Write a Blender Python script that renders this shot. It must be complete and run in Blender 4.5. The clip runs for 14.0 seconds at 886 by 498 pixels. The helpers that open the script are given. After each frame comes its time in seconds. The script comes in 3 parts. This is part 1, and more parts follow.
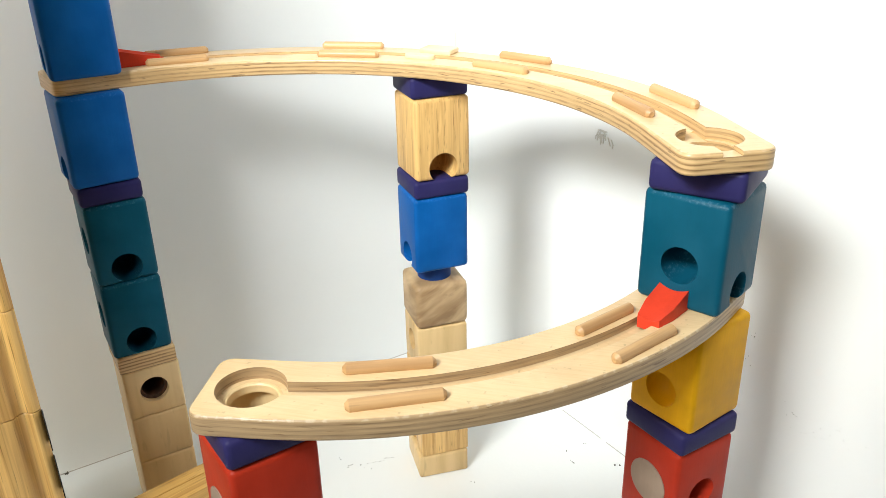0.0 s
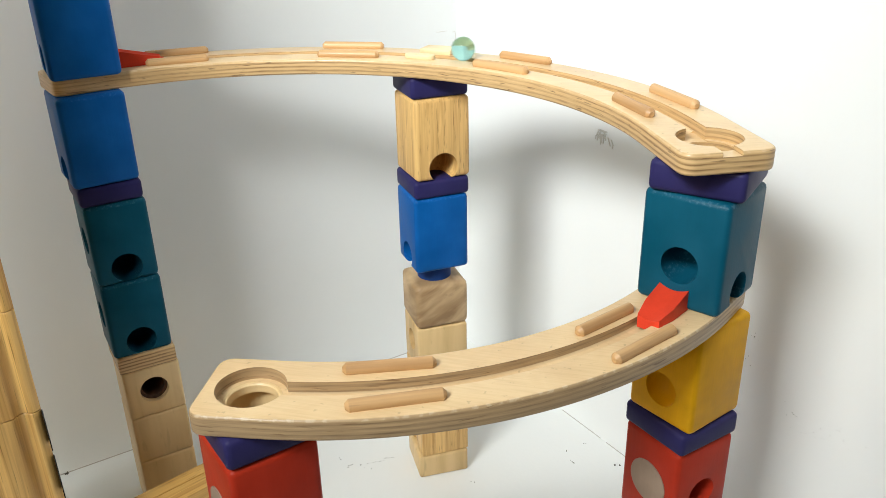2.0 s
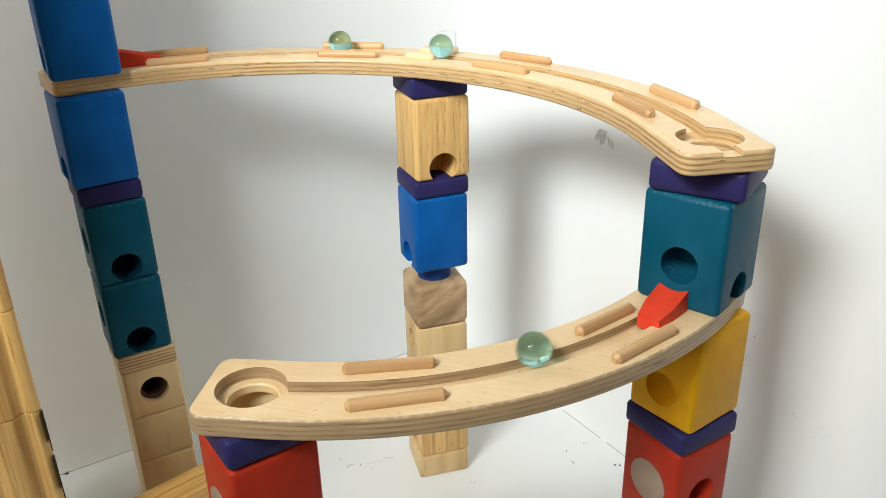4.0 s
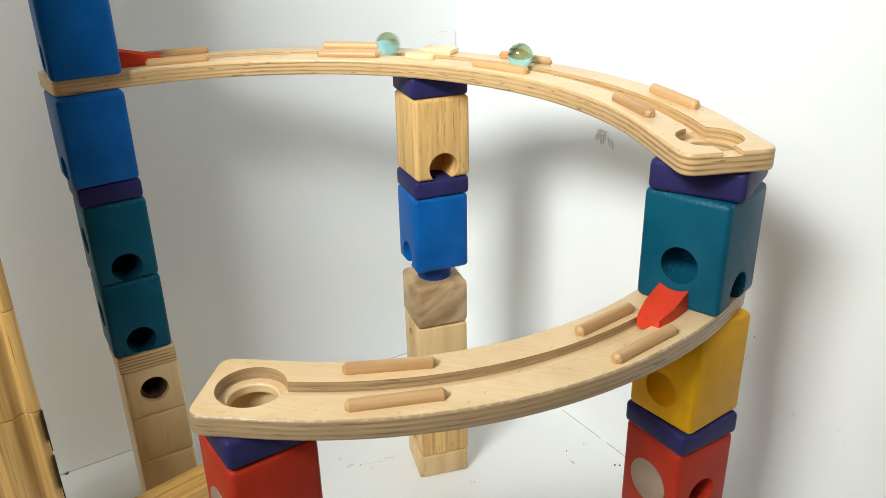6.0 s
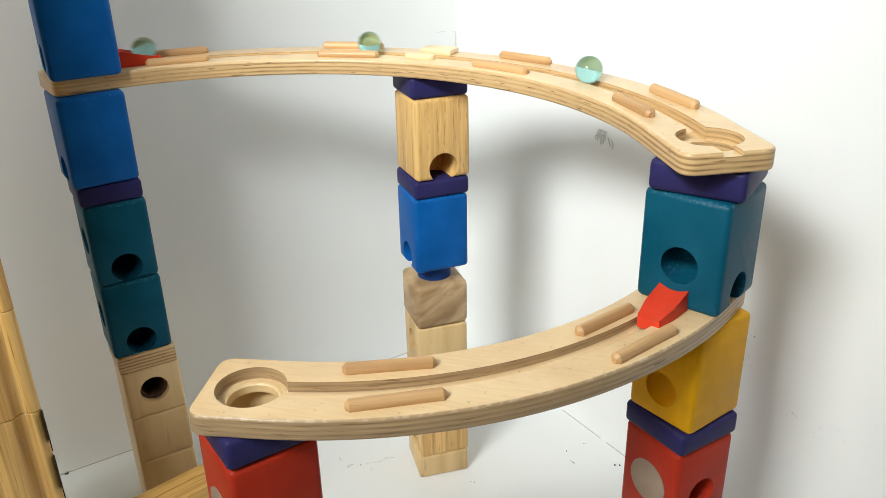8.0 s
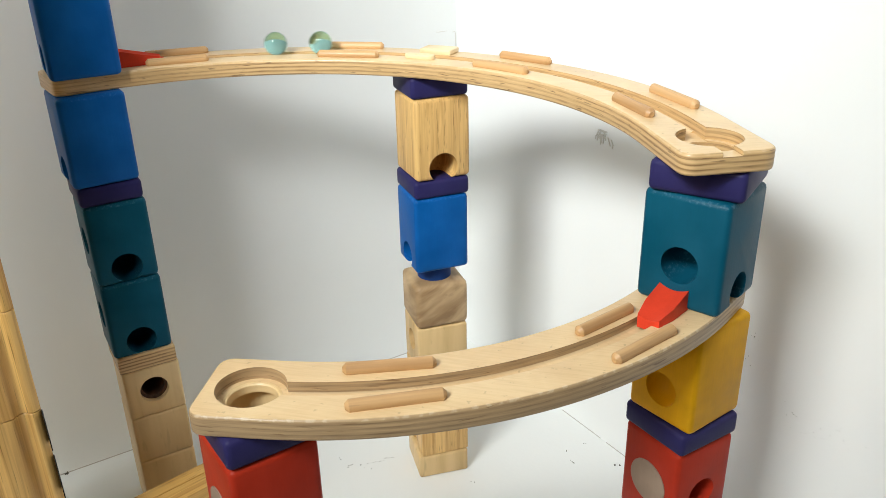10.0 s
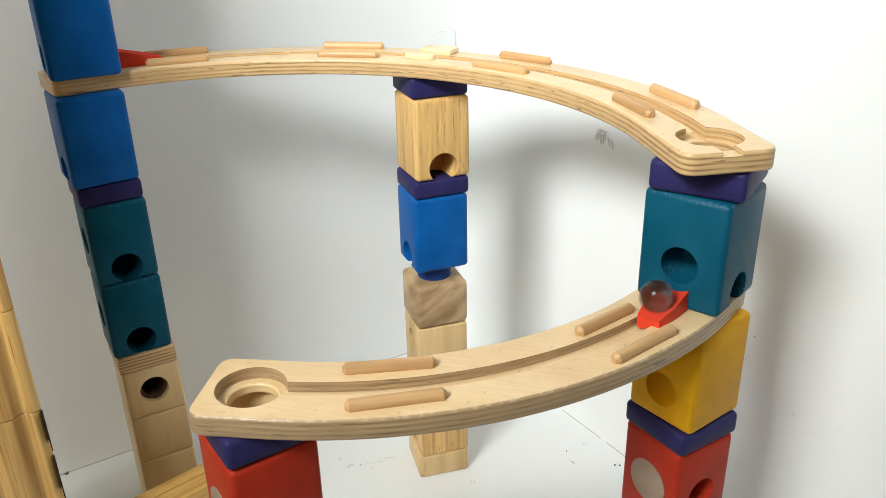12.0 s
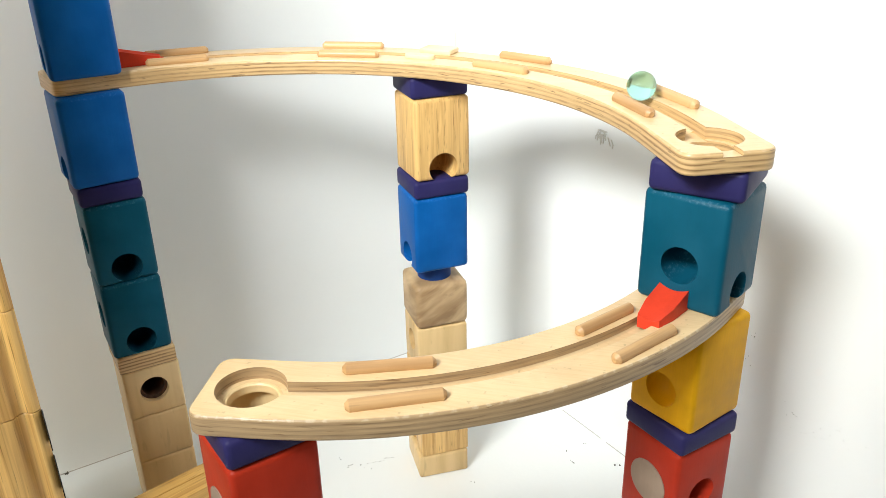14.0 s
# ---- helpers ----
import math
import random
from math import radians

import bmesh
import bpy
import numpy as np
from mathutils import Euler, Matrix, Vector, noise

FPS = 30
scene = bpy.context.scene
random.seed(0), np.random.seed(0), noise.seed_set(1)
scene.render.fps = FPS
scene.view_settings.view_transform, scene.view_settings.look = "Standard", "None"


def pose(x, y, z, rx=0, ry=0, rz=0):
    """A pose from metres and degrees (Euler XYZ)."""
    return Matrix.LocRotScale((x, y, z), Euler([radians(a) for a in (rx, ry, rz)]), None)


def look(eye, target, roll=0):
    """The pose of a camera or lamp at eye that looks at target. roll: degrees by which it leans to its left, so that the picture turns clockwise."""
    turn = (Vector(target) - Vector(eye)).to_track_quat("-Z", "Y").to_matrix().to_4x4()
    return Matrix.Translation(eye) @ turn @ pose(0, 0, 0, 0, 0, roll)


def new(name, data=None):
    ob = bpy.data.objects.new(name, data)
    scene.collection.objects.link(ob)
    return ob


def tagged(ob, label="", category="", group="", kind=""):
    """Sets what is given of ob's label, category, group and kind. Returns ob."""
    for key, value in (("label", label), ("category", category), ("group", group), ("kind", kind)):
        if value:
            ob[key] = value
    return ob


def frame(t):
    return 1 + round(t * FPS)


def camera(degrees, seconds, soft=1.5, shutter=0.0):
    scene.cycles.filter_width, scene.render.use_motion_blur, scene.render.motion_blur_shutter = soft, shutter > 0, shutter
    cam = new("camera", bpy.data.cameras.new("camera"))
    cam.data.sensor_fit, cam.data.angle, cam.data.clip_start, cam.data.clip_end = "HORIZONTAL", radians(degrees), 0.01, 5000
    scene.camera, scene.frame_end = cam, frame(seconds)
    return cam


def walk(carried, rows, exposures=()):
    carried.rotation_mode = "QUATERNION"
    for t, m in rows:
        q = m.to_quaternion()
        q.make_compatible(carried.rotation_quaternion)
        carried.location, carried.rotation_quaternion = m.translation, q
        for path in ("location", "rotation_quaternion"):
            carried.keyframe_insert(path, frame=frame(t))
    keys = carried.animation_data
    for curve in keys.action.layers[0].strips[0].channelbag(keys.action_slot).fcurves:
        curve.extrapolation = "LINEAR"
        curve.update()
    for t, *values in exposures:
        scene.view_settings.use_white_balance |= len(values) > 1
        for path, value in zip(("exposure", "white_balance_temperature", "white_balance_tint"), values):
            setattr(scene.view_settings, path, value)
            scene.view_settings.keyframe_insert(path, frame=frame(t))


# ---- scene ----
# A wooden marble run in the white corner of a room, lit by a window and a lamp, both unseen.
H_EYE = 0.4464
cam = camera(56.42, 14.0, soft=0.75, shutter=0.16)
EYE_POSE = pose(0, 0, H_EYE, 90 - 24.54, 0, 0) @ pose(0, 0, 0, 0, 0, -1.31)
walk(cam, [(0.0, EYE_POSE), (14.0, EYE_POSE)],
     exposures=[(0.0, 0.38), (0.35, 0.36), (0.6, 0.09), (1.0, 0.05), (3.0, 0.0), (11.0, 0.0), (11.9, 0.03), (12.05, 0.06), (12.35, 0.28), (12.7, 0.40), (14.0, 0.38)])

# ---- room axes: the corner, the way along the left wall, the way along the right wall
CORNER = Vector((0.0168, 0.7595, 0.0))
TURN = math.degrees(0.5656)
ALONG_A = Vector((-math.cos(radians(TURN)), -math.sin(radians(TURN)), 0))
ALONG_B = Vector((math.sin(radians(TURN)), -math.cos(radians(TURN)), 0))
# local x runs to the left wall's far end, local y runs back along the right wall
ROOM = Matrix((( ALONG_A.x, ALONG_B.x, 0, CORNER.x), (ALONG_A.y, ALONG_B.y, 0, CORNER.y), (0, 0, 1, 0), (0, 0, 0, 1)))
ROOM_A, ROOM_B, ROOM_H = 3.0, 4.6, 2.8
WIN_B, WIN_W, WIN_Z0, WIN_Z1 = 1.46, 1.70, 1.15, 2.55

# ---- world and window light
world = bpy.data.worlds.new("sky")
scene.world = world
world.use_nodes = True
wn = world.node_tree.nodes
sky = wn.new("ShaderNodeTexSky")
sky.sky_type = "NISHITA"
sky.sun_disc = False
sky.sun_elevation = radians(35)
sky.sun_rotation = radians(120)
world.node_tree.links.new(sky.outputs[0], wn["Background"].inputs[0])
wn["Background"].inputs[1].default_value = 0.1

lamp_data = bpy.data.lights.new("window_daylight", "AREA")
lamp_data.shape = "RECTANGLE"
lamp_data.size, lamp_data.size_y = WIN_W - 0.08, WIN_Z1 - WIN_Z0 - 0.08
lamp_data.energy = 23
lamp_data.color = (1.0, 0.975, 0.83)
lamp = new("window_daylight", lamp_data)
win_mid = ROOM @ Vector((ROOM_A + 0.02, WIN_B, (WIN_Z0 + WIN_Z1) / 2))
lamp.matrix_world = look(win_mid, win_mid + (ROOM.to_3x3() @ Vector((-1, -0.36, -0.5))))


# the desk lamp's light, close by on the camera's left; unseen, placed by where shadows point
LAMP_AT = Vector((-0.47, -0.25, 1.00))
LAMP_TO = Vector((0.09, 0.69, 0.35))
LAMP_W, LAMP_H = 0.36, 0.22
bulb_data = bpy.data.lights.new("desk_lamp_light", "AREA")
bulb_data.shape = "RECTANGLE"
bulb_data.size, bulb_data.size_y = LAMP_W, LAMP_H
bulb_data.spread = radians(66)
bulb_data.energy = 2.5
bulb_data.color = (0.965, 1.0, 0.985)
bulb = new("desk_lamp_light", bulb_data)
bulb.matrix_world = look(LAMP_AT, LAMP_TO)


# ---- materials
def material(name, rough=0.5, coat=0.0):
    m = bpy.data.materials.new(name)
    m.use_nodes = True
    nt = m.node_tree
    b = nt.nodes["Principled BSDF"]
    b.inputs["Roughness"].default_value = rough
    b.inputs["Coat Weight"].default_value = coat
    b.inputs["Coat Roughness"].default_value = 0.15
    return m, nt, b


def node(nt, kind, **sets):
    n = nt.nodes.new(kind)
    for k, v in sets.items():
        n.inputs[k].default_value = v
    return n


def coords(nt, scale=(1, 1, 1), shift_by_object=True, turn=(0, 0, 0)):
    tc = nt.nodes.new("ShaderNodeTexCoord")
    mp = nt.nodes.new("ShaderNodeMapping")
    mp.inputs["Scale"].default_value = scale
    first = nt.nodes.new("ShaderNodeMapping")
    first.inputs["Rotation"].default_value = turn
    nt.links.new(tc.outputs["Object"], first.inputs["Vector"])
    nt.links.new(first.outputs["Vector"], mp.inputs["Vector"])
    if shift_by_object:
        info = nt.nodes.new("ShaderNodeObjectInfo")
        mul = nt.nodes.new("ShaderNodeMath")
        mul.operation = "MULTIPLY"
        mul.inputs[1].default_value = 7.3
        nt.links.new(info.outputs["Random"], mul.inputs[0])
        com = nt.nodes.new("ShaderNodeCombineXYZ")
        for k in range(3):
            nt.links.new(mul.outputs[0], com.inputs[k])
        nt.links.new(com.outputs[0], mp.inputs["Location"])
    return mp.outputs["Vector"]


def ramp(nt, src, stops):
    r = nt.nodes.new("ShaderNodeValToRGB")
    el = r.color_ramp.elements
    while len(el) < len(stops):
        el.new(0.5)
    for e, (p, c) in zip(el, stops):
        e.position, e.color = p, (*c, 1)
    nt.links.new(src, r.inputs[0])
    return r.outputs[0]


def bump(nt, b, src, strength, distance):
    n = nt.nodes.new("ShaderNodeBump")
    n.inputs["Strength"].default_value = strength
    n.inputs["Distance"].default_value = distance
    nt.links.new(src, n.inputs["Height"])
    nt.links.new(n.outputs[0], b.inputs["Normal"])


def mixcol(nt, fac, a, b2, mode="MIX"):
    m = nt.nodes.new("ShaderNodeMix")
    m.data_type, m.blend_type = "RGBA", mode
    for sock, v in ((m.inputs[0], fac), (m.inputs[6], a), (m.inputs[7], b2)):
        if isinstance(v, (int, float)):
            sock.default_value = v
        elif isinstance(v, tuple):
            sock.default_value = (*v, 1)
        else:
            nt.links.new(v, sock)
    return m.outputs[2]


def painted(name, rgb, rough=0.42, wear=0.0):
    """Lacquered beech: the paint thin over a fine upright grain, worn a little."""
    m, nt, b = material(name, rough, 0.0)
    b.inputs["Specular IOR Level"].default_value = 0.14
    fine = node(nt, "ShaderNodeTexNoise", Scale=1.0, Detail=4.0)
    nt.links.new(coords(nt, (900, 900, 60)), fine.inputs["Vector"])
    soft = node(nt, "ShaderNodeTexNoise", Scale=45.0, Detail=3.0)
    nt.links.new(coords(nt), soft.inputs["Vector"])
    dark = tuple(c * 0.86 for c in rgb)
    light = tuple(min(1, c * 1.1 + 0.004) for c in rgb)
    c1 = ramp(nt, soft.outputs[0], [(0.3, dark), (0.7, light)])
    c2 = ramp(nt, fine.outputs[0], [(0.35, (0.9, 0.9, 0.9)), (0.65, (1, 1, 1))])
    base = mixcol(nt, 0.35, c1, c2, "MULTIPLY")
    # rubbed rims: paler flecks where an upper edge is rounded
    geo = nt.nodes.new("ShaderNodeNewGeometry")
    nz = nt.nodes.new("ShaderNodeSeparateXYZ")
    nt.links.new(geo.outputs["Normal"], nz.inputs[0])
    rim = ramp(nt, nz.outputs[2], [(0.15, (0, 0, 0)), (0.35, (1, 1, 1)), (0.85, (1, 1, 1)), (0.97, (0, 0, 0))])
    fleck = node(nt, "ShaderNodeTexNoise", Scale=650.0, Detail=2.0)
    nt.links.new(coords(nt), fleck.inputs["Vector"])
    spots = ramp(nt, fleck.outputs[0], [(0.52, (0, 0, 0)), (0.66, (wear, wear, wear))])
    worn = mixcol(nt, 1.0, rim, spots, "MULTIPLY")
    nt.links.new(mixcol(nt, worn, base, tuple(min(1, c * 1.7 + 0.10) for c in rgb)), b.inputs["Base Color"])
    rr = ramp(nt, soft.outputs[0], [(0.3, (rough - 0.06,) * 3), (0.75, (rough + 0.1,) * 3)])
    nt.links.new(rr, b.inputs["Roughness"])
    bump(nt, b, fine.outputs[0], 0.25, 0.0002)
    return m


def timber(name, light, dark, stretch=(260, 260, 14), rough=0.5, pore=0.7, contrast=0.55, turn=(0, 0, 0)):
    """Bare wood with its grain along the axis of least scale."""
    m, nt, b = material(name, rough, 0.1)
    v = coords(nt, stretch, True, turn)
    n1 = node(nt, "ShaderNodeTexNoise", Scale=1.0, Detail=5.0, Distortion=0.6)
    nt.links.new(v, n1.inputs["Vector"])
    v2 = coords(nt, tuple(s * 0.28 for s in stretch), True, turn)
    n2 = node(nt, "ShaderNodeTexNoise", Scale=1.0, Detail=3.0, Distortion=1.2)
    nt.links.new(v2, n2.inputs["Vector"])
    mid = tuple((a + c) / 2 for a, c in zip(light, dark))
    c1 = ramp(nt, n2.outputs[0], [(0.36, dark), (0.46, mid), (0.62, light)])
    c2 = ramp(nt, n1.outputs[0], [(0.34, dark), (0.56, light)])
    n3 = node(nt, "ShaderNodeTexNoise", Scale=1.0, Detail=2.0)
    nt.links.new(coords(nt, tuple(s * 2.2 if s > 40 else s * 4.5 for s in stretch), True, turn), n3.inputs["Vector"])
    pores = ramp(nt, n3.outputs[0], [(0.63, (0, 0, 0)), (0.72, (pore, pore, pore))])
    grain = mixcol(nt, contrast, c1, c2)
    nt.links.new(mixcol(nt, pores, grain, tuple(c * 0.55 for c in dark)), b.inputs["Base Color"])
    bump(nt, b, n1.outputs[0], 0.15, 0.0002)
    return m


def plywood(name, light=(0.70, 0.48, 0.24), mid=(0.58, 0.375, 0.175), dark=(0.30, 0.17, 0.07), band=0.36, thick=0.0102, plies=7, worn=0.12):
    """Birch plywood: pale faces, and alternating plies on the cut edges by height."""
    m, nt, b = material(name, 0.42, 0.2)
    tc = nt.nodes.new("ShaderNodeTexCoord")
    sep = nt.nodes.new("ShaderNodeSeparateXYZ")
    nt.links.new(tc.outputs["Object"], sep.inputs[0])
    geo = nt.nodes.new("ShaderNodeNewGeometry")
    nz = nt.nodes.new("ShaderNodeSeparateXYZ")
    nt.links.new(geo.outputs["Normal"], nz.inputs[0])
    wob = node(nt, "ShaderNodeTexNoise", Scale=60.0, Detail=2.0)
    nt.links.new(tc.outputs["Object"], wob.inputs["Vector"])
    off = nt.nodes.new("ShaderNodeMath")
    off.operation = "MULTIPLY_ADD"
    off.inputs[1].default_value = 0.0006
    nt.links.new(wob.outputs[0], off.inputs[0])
    nt.links.new(sep.outputs[2], off.inputs[2])
    sine = nt.nodes.new("ShaderNodeMath")
    sine.operation = "MULTIPLY"
    sine.inputs[1].default_value = 2 * math.pi * (plies + 1) / 2 / thick
    nt.links.new(off.outputs[0], sine.inputs[0])
    sn = nt.nodes.new("ShaderNodeMath")
    sn.operation = "SINE"
    nt.links.new(sine.outputs[0], sn.inputs[0])
    fibre = node(nt, "ShaderNodeTexNoise", Scale=1.0, Detail=4.0)
    nt.links.new(coords(nt, (70, 70, 1700), False), fibre.inputs["Vector"])
    addn = nt.nodes.new("ShaderNodeMath")
    addn.operation = "MULTIPLY_ADD"
    addn.inputs[1].default_value = 1.1
    nt.links.new(fibre.outputs[0], addn.inputs[0])
    damp = nt.nodes.new("ShaderNodeMath")
    damp.operation = "MULTIPLY"
    # the plies stand out in some stretches and fade in others
    fade = node(nt, "ShaderNodeTexNoise", Scale=9.0, Detail=2.0)
    nt.links.new(tc.outputs["Object"], fade.inputs["Vector"])
    swing = nt.nodes.new("ShaderNodeMapRange")
    for key, v in (("From Min", 0.34), ("From Max", 0.62), ("To Min", band * 0.25), ("To Max", band * 1.15)):
        swing.inputs[key].default_value = v
    nt.links.new(fade.outputs[0], swing.inputs["Value"])
    nt.links.new(swing.outputs[0], damp.inputs[1])
    nt.links.new(sn.outputs[0], damp.inputs[0])
    nt.links.new(damp.outputs[0], addn.inputs[2])
    edge = ramp(nt, addn.outputs[0], [(0.2, light), (0.62, mid), (1.0, dark)])
    face_n = node(nt, "ShaderNodeTexNoise", Scale=38.0, Detail=4.0, Distortion=0.5)
    nt.links.new(coords(nt, (1, 1, 1), False), face_n.inputs["Vector"])
    face = ramp(nt, face_n.outputs[0], [(0.3, (0.73, 0.51, 0.275)), (0.7, (0.83, 0.62, 0.355))])
    hair = node(nt, "ShaderNodeTexNoise", Scale=1.0, Detail=4.0, Distortion=0.3)
    nt.links.new(coords(nt, (45, 900, 300), False, (0, 0, 0.25)), hair.inputs["Vector"])
    face = mixcol(nt, 0.34, face, ramp(nt, hair.outputs[0], [(0.32, (0.80, 0.75, 0.66)), (0.58, (1, 1, 1))]), "MULTIPLY")
    grime = node(nt, "ShaderNodeTexNoise", Scale=310.0, Detail=3.0)
    nt.links.new(coords(nt, (1, 1, 1), False), grime.inputs["Vector"])
    face = mixcol(nt, ramp(nt, grime.outputs[0], [(0.66, (0, 0, 0)), (0.74, (0.45, 0.45, 0.45))]), face, (0.34, 0.22, 0.11))
    up = nt.nodes.new("ShaderNodeMath")
    up.operation = "ABSOLUTE"
    nt.links.new(nz.outputs[2], up.inputs[0])
    sharp = ramp(nt, up.outputs[0], [(0.75, (0, 0, 0)), (0.93, (1, 1, 1))])
    flaw = node(nt, "ShaderNodeTexNoise", Scale=1.0, Detail=2.0)
    nt.links.new(coords(nt, (75, 75, 900), False), flaw.inputs["Vector"])
    flaws = ramp(nt, flaw.outputs[0], [(0.65, (0, 0, 0)), (0.70, (0.8, 0.8, 0.8))])
    edge = mixcol(nt, flaws, edge, (0.20, 0.11, 0.05))
    whole = mixcol(nt, sharp, edge, face)
    # glints on the rubbed, rounded upper rim, painted in as pale flecks
    rim = ramp(nt, nz.outputs[2], [(0.2, (0, 0, 0)), (0.4, (1, 1, 1)), (0.93, (1, 1, 1)), (0.99, (0, 0, 0))])
    rim_glints = node(nt, "ShaderNodeTexNoise", Scale=330.0, Detail=5.0)
    nt.links.new(tc.outputs["Object"], rim_glints.inputs["Vector"])
    rim_glint = ramp(nt, rim_glints.outputs[0], [(0.50, (0, 0, 0)), (0.60, (worn, worn, worn))])
    high = nt.nodes.new("ShaderNodeMath")
    high.operation = "GREATER_THAN"
    high.inputs[1].default_value = thick - 0.0021
    nt.links.new(sep.outputs[2], high.inputs[0])
    rim = mixcol(nt, 1.0, rim, high.outputs[0], "MULTIPLY")
    nt.links.new(mixcol(nt, mixcol(nt, 1.0, rim, rim_glint, "MULTIPLY"), whole, (0.90, 0.79, 0.62)), b.inputs["Base Color"])
    bump(nt, b, addn.outputs[0], 0.12, 0.0002)
    return m


BLUE = painted("blue_paint", (0.0005, 0.097, 0.36), wear=0.15)
TEAL = painted("teal_paint", (0.0005, 0.080, 0.138), wear=0.3)
PURPLE = painted("purple_paint", (0.024, 0.021, 0.10), 0.45)
YELLOW = painted("yellow_paint", (0.74, 0.37, 0.002))
RED = painted("red_paint", (0.43, 0.030, 0.011))
RAMP_RED = painted("orange_red_paint", (0.72, 0.055, 0.022), 0.45)
BEIGE = painted("beige_plug", (0.34, 0.25, 0.19), 0.6)
PINE = timber("natural_beech", (0.76, 0.49, 0.185), (0.46, 0.24, 0.07), (420, 420, 16))
PALE = timber("pale_maple", (0.82, 0.62, 0.34), (0.70, 0.50, 0.25), (120, 120, 12), 0.5, 0.2, 0.4)
TAN = timber("tan_pine", (0.72, 0.51, 0.25), (0.52, 0.34, 0.145), (110, 110, 10), 0.5, 0.3, 0.4)
STRIPED = timber("striped_pine", (0.64, 0.46, 0.26), (0.28, 0.17, 0.08), (34, 42, 150), 0.55, 0.2, contrast=0.25, turn=(0.2, 0.45, 0))
HONEY = timber("honey_pine", (0.86, 0.54, 0.18), (0.46, 0.215, 0.045), (520, 520, 6), 0.38, 0.75, 0.5)
HONEY_LAID = timber("honey_pine_laid", (0.74, 0.45, 0.135), (0.38, 0.18, 0.04), (7, 330, 330), 0.42, 0.75, 0.5)
PEG = timber("peg_beech", (0.68, 0.42, 0.195), (0.46, 0.255, 0.105), (9, 260, 260), 0.5, 0.25, 0.5)
CREAM = timber("cream_lime_wood", (0.84, 0.66, 0.40), (0.78, 0.58, 0.33), (60, 60, 60), 0.5, 0.0, 0.3)
# dark brown that paints the shade deep inside two bores
BORE_SHADE = painted("dark_brown_bore_shade", (0.11, 0.06, 0.04), 0.5)
PLY = plywood("birch_plywood")
# same plywood, with the shade on its cut edges put into darker colours
PLY_SHADED = plywood("shaded_birch_plywood", (0.50, 0.345, 0.185), (0.39, 0.26, 0.14), (0.22, 0.14, 0.075), 0.26, worn=0.22)


def wall_paint(name, rgb):
    m, nt, b = material(name, 0.55)
    big = node(nt, "ShaderNodeTexNoise", Scale=5.0, Detail=4.0)
    nt.links.new(coords(nt, (1, 1, 1), False), big.inputs["Vector"])
    fine = node(nt, "ShaderNodeTexNoise", Scale=260.0, Detail=2.0)
    nt.links.new(coords(nt, (1, 1, 1), False), fine.inputs["Vector"])
    c = ramp(nt, big.outputs[0], [(0.3, tuple(k * 0.965 for k in rgb)), (0.7, rgb)])
    nt.links.new(c, b.inputs["Base Color"])
    bump(nt, b, fine.outputs[0], 0.12, 0.0006)
    return m


WALL = wall_paint("white_wall_paint", (0.872, 0.888, 0.888))
# for surfaces out of view, kept dark so they bounce little light
DARK_UNSEEN = wall_paint("dark_unseen_brown", (0.115, 0.10, 0.075))
FLOOR = wall_paint("white_floor_paint", (0.83, 0.845, 0.84))
MARK = material("dark_scuff", 0.8)[0]
MARK.node_tree.nodes["Principled BSDF"].inputs["Base Color"].default_value = (0.09, 0.08, 0.07, 1)
SCUFF = material("grey_scuff", 0.8)[0]
SCUFF.node_tree.nodes["Principled BSDF"].inputs["Base Color"].default_value = (0.50, 0.48, 0.44, 1)
FRAME = material("white_window_frame", 0.4)[0]
FRAME.node_tree.nodes["Principled BSDF"].inputs["Base Color"].default_value = (0.8, 0.8, 0.78, 1)


def glass(name, rgb, rough=0.0):
    m = bpy.data.materials.new(name)
    m.use_nodes = True
    nt = m.node_tree
    nt.nodes.remove(nt.nodes["Principled BSDF"])
    g = nt.nodes.new("ShaderNodeBsdfGlass")
    g.inputs["Color"].default_value = (*rgb, 1)
    g.inputs["Roughness"].default_value = rough
    g.inputs["IOR"].default_value = 1.5
    nt.links.new(g.outputs[0], nt.nodes["Material Output"].inputs[0])
    return m


MARBLE = glass("aqua_glass", (0.66, 0.87, 0.84))
MARBLE_BLUE = glass("sky_blue_glass", (0.50, 0.80, 0.90))
PANE = glass("window_glass", (0.97, 0.99, 0.98))


# ---- mesh helpers
def finish(name, bm, mat, angle=32):
    me = bpy.data.meshes.new(name)
    bm.normal_update()
    bm.to_mesh(me)
    bm.free()
    me.materials.append(mat)
    me.polygons.foreach_set("use_smooth", [True] * len(me.polygons))
    me.set_sharp_from_angle(angle=radians(angle))
    return me


def part(name, bm, mat, parent=None, label="", m=None, angle=32):
    ob = new(name, finish(name, bm, mat, angle))
    if parent is not None:
        ob.parent = parent
    if m is not None:
        ob.matrix_basis = m
    return tagged(ob, label)


def box(x0, x1, y0, y1, z0, z1, r=0.0, seg=2):
    bm = bmesh.new()
    bmesh.ops.create_cube(bm, size=1, matrix=Matrix.Translation(((x0 + x1) / 2, (y0 + y1) / 2, (z0 + z1) / 2)) @ Matrix.Diagonal((x1 - x0, y1 - y0, z1 - z0, 1)))
    if r:
        bmesh.ops.bevel(bm, geom=bm.edges[:], offset=r, segments=seg, profile=0.5, affect="EDGES")
    return bm


def rod(radius, length, m, segs=40, r2=None):
    """A cylinder of that length about m's z axis, centred on m."""
    bm = bmesh.new()
    bmesh.ops.create_cone(bm, cap_ends=True, segments=segs, radius1=radius, radius2=radius if r2 is None else r2, depth=length, matrix=m)
    return bm


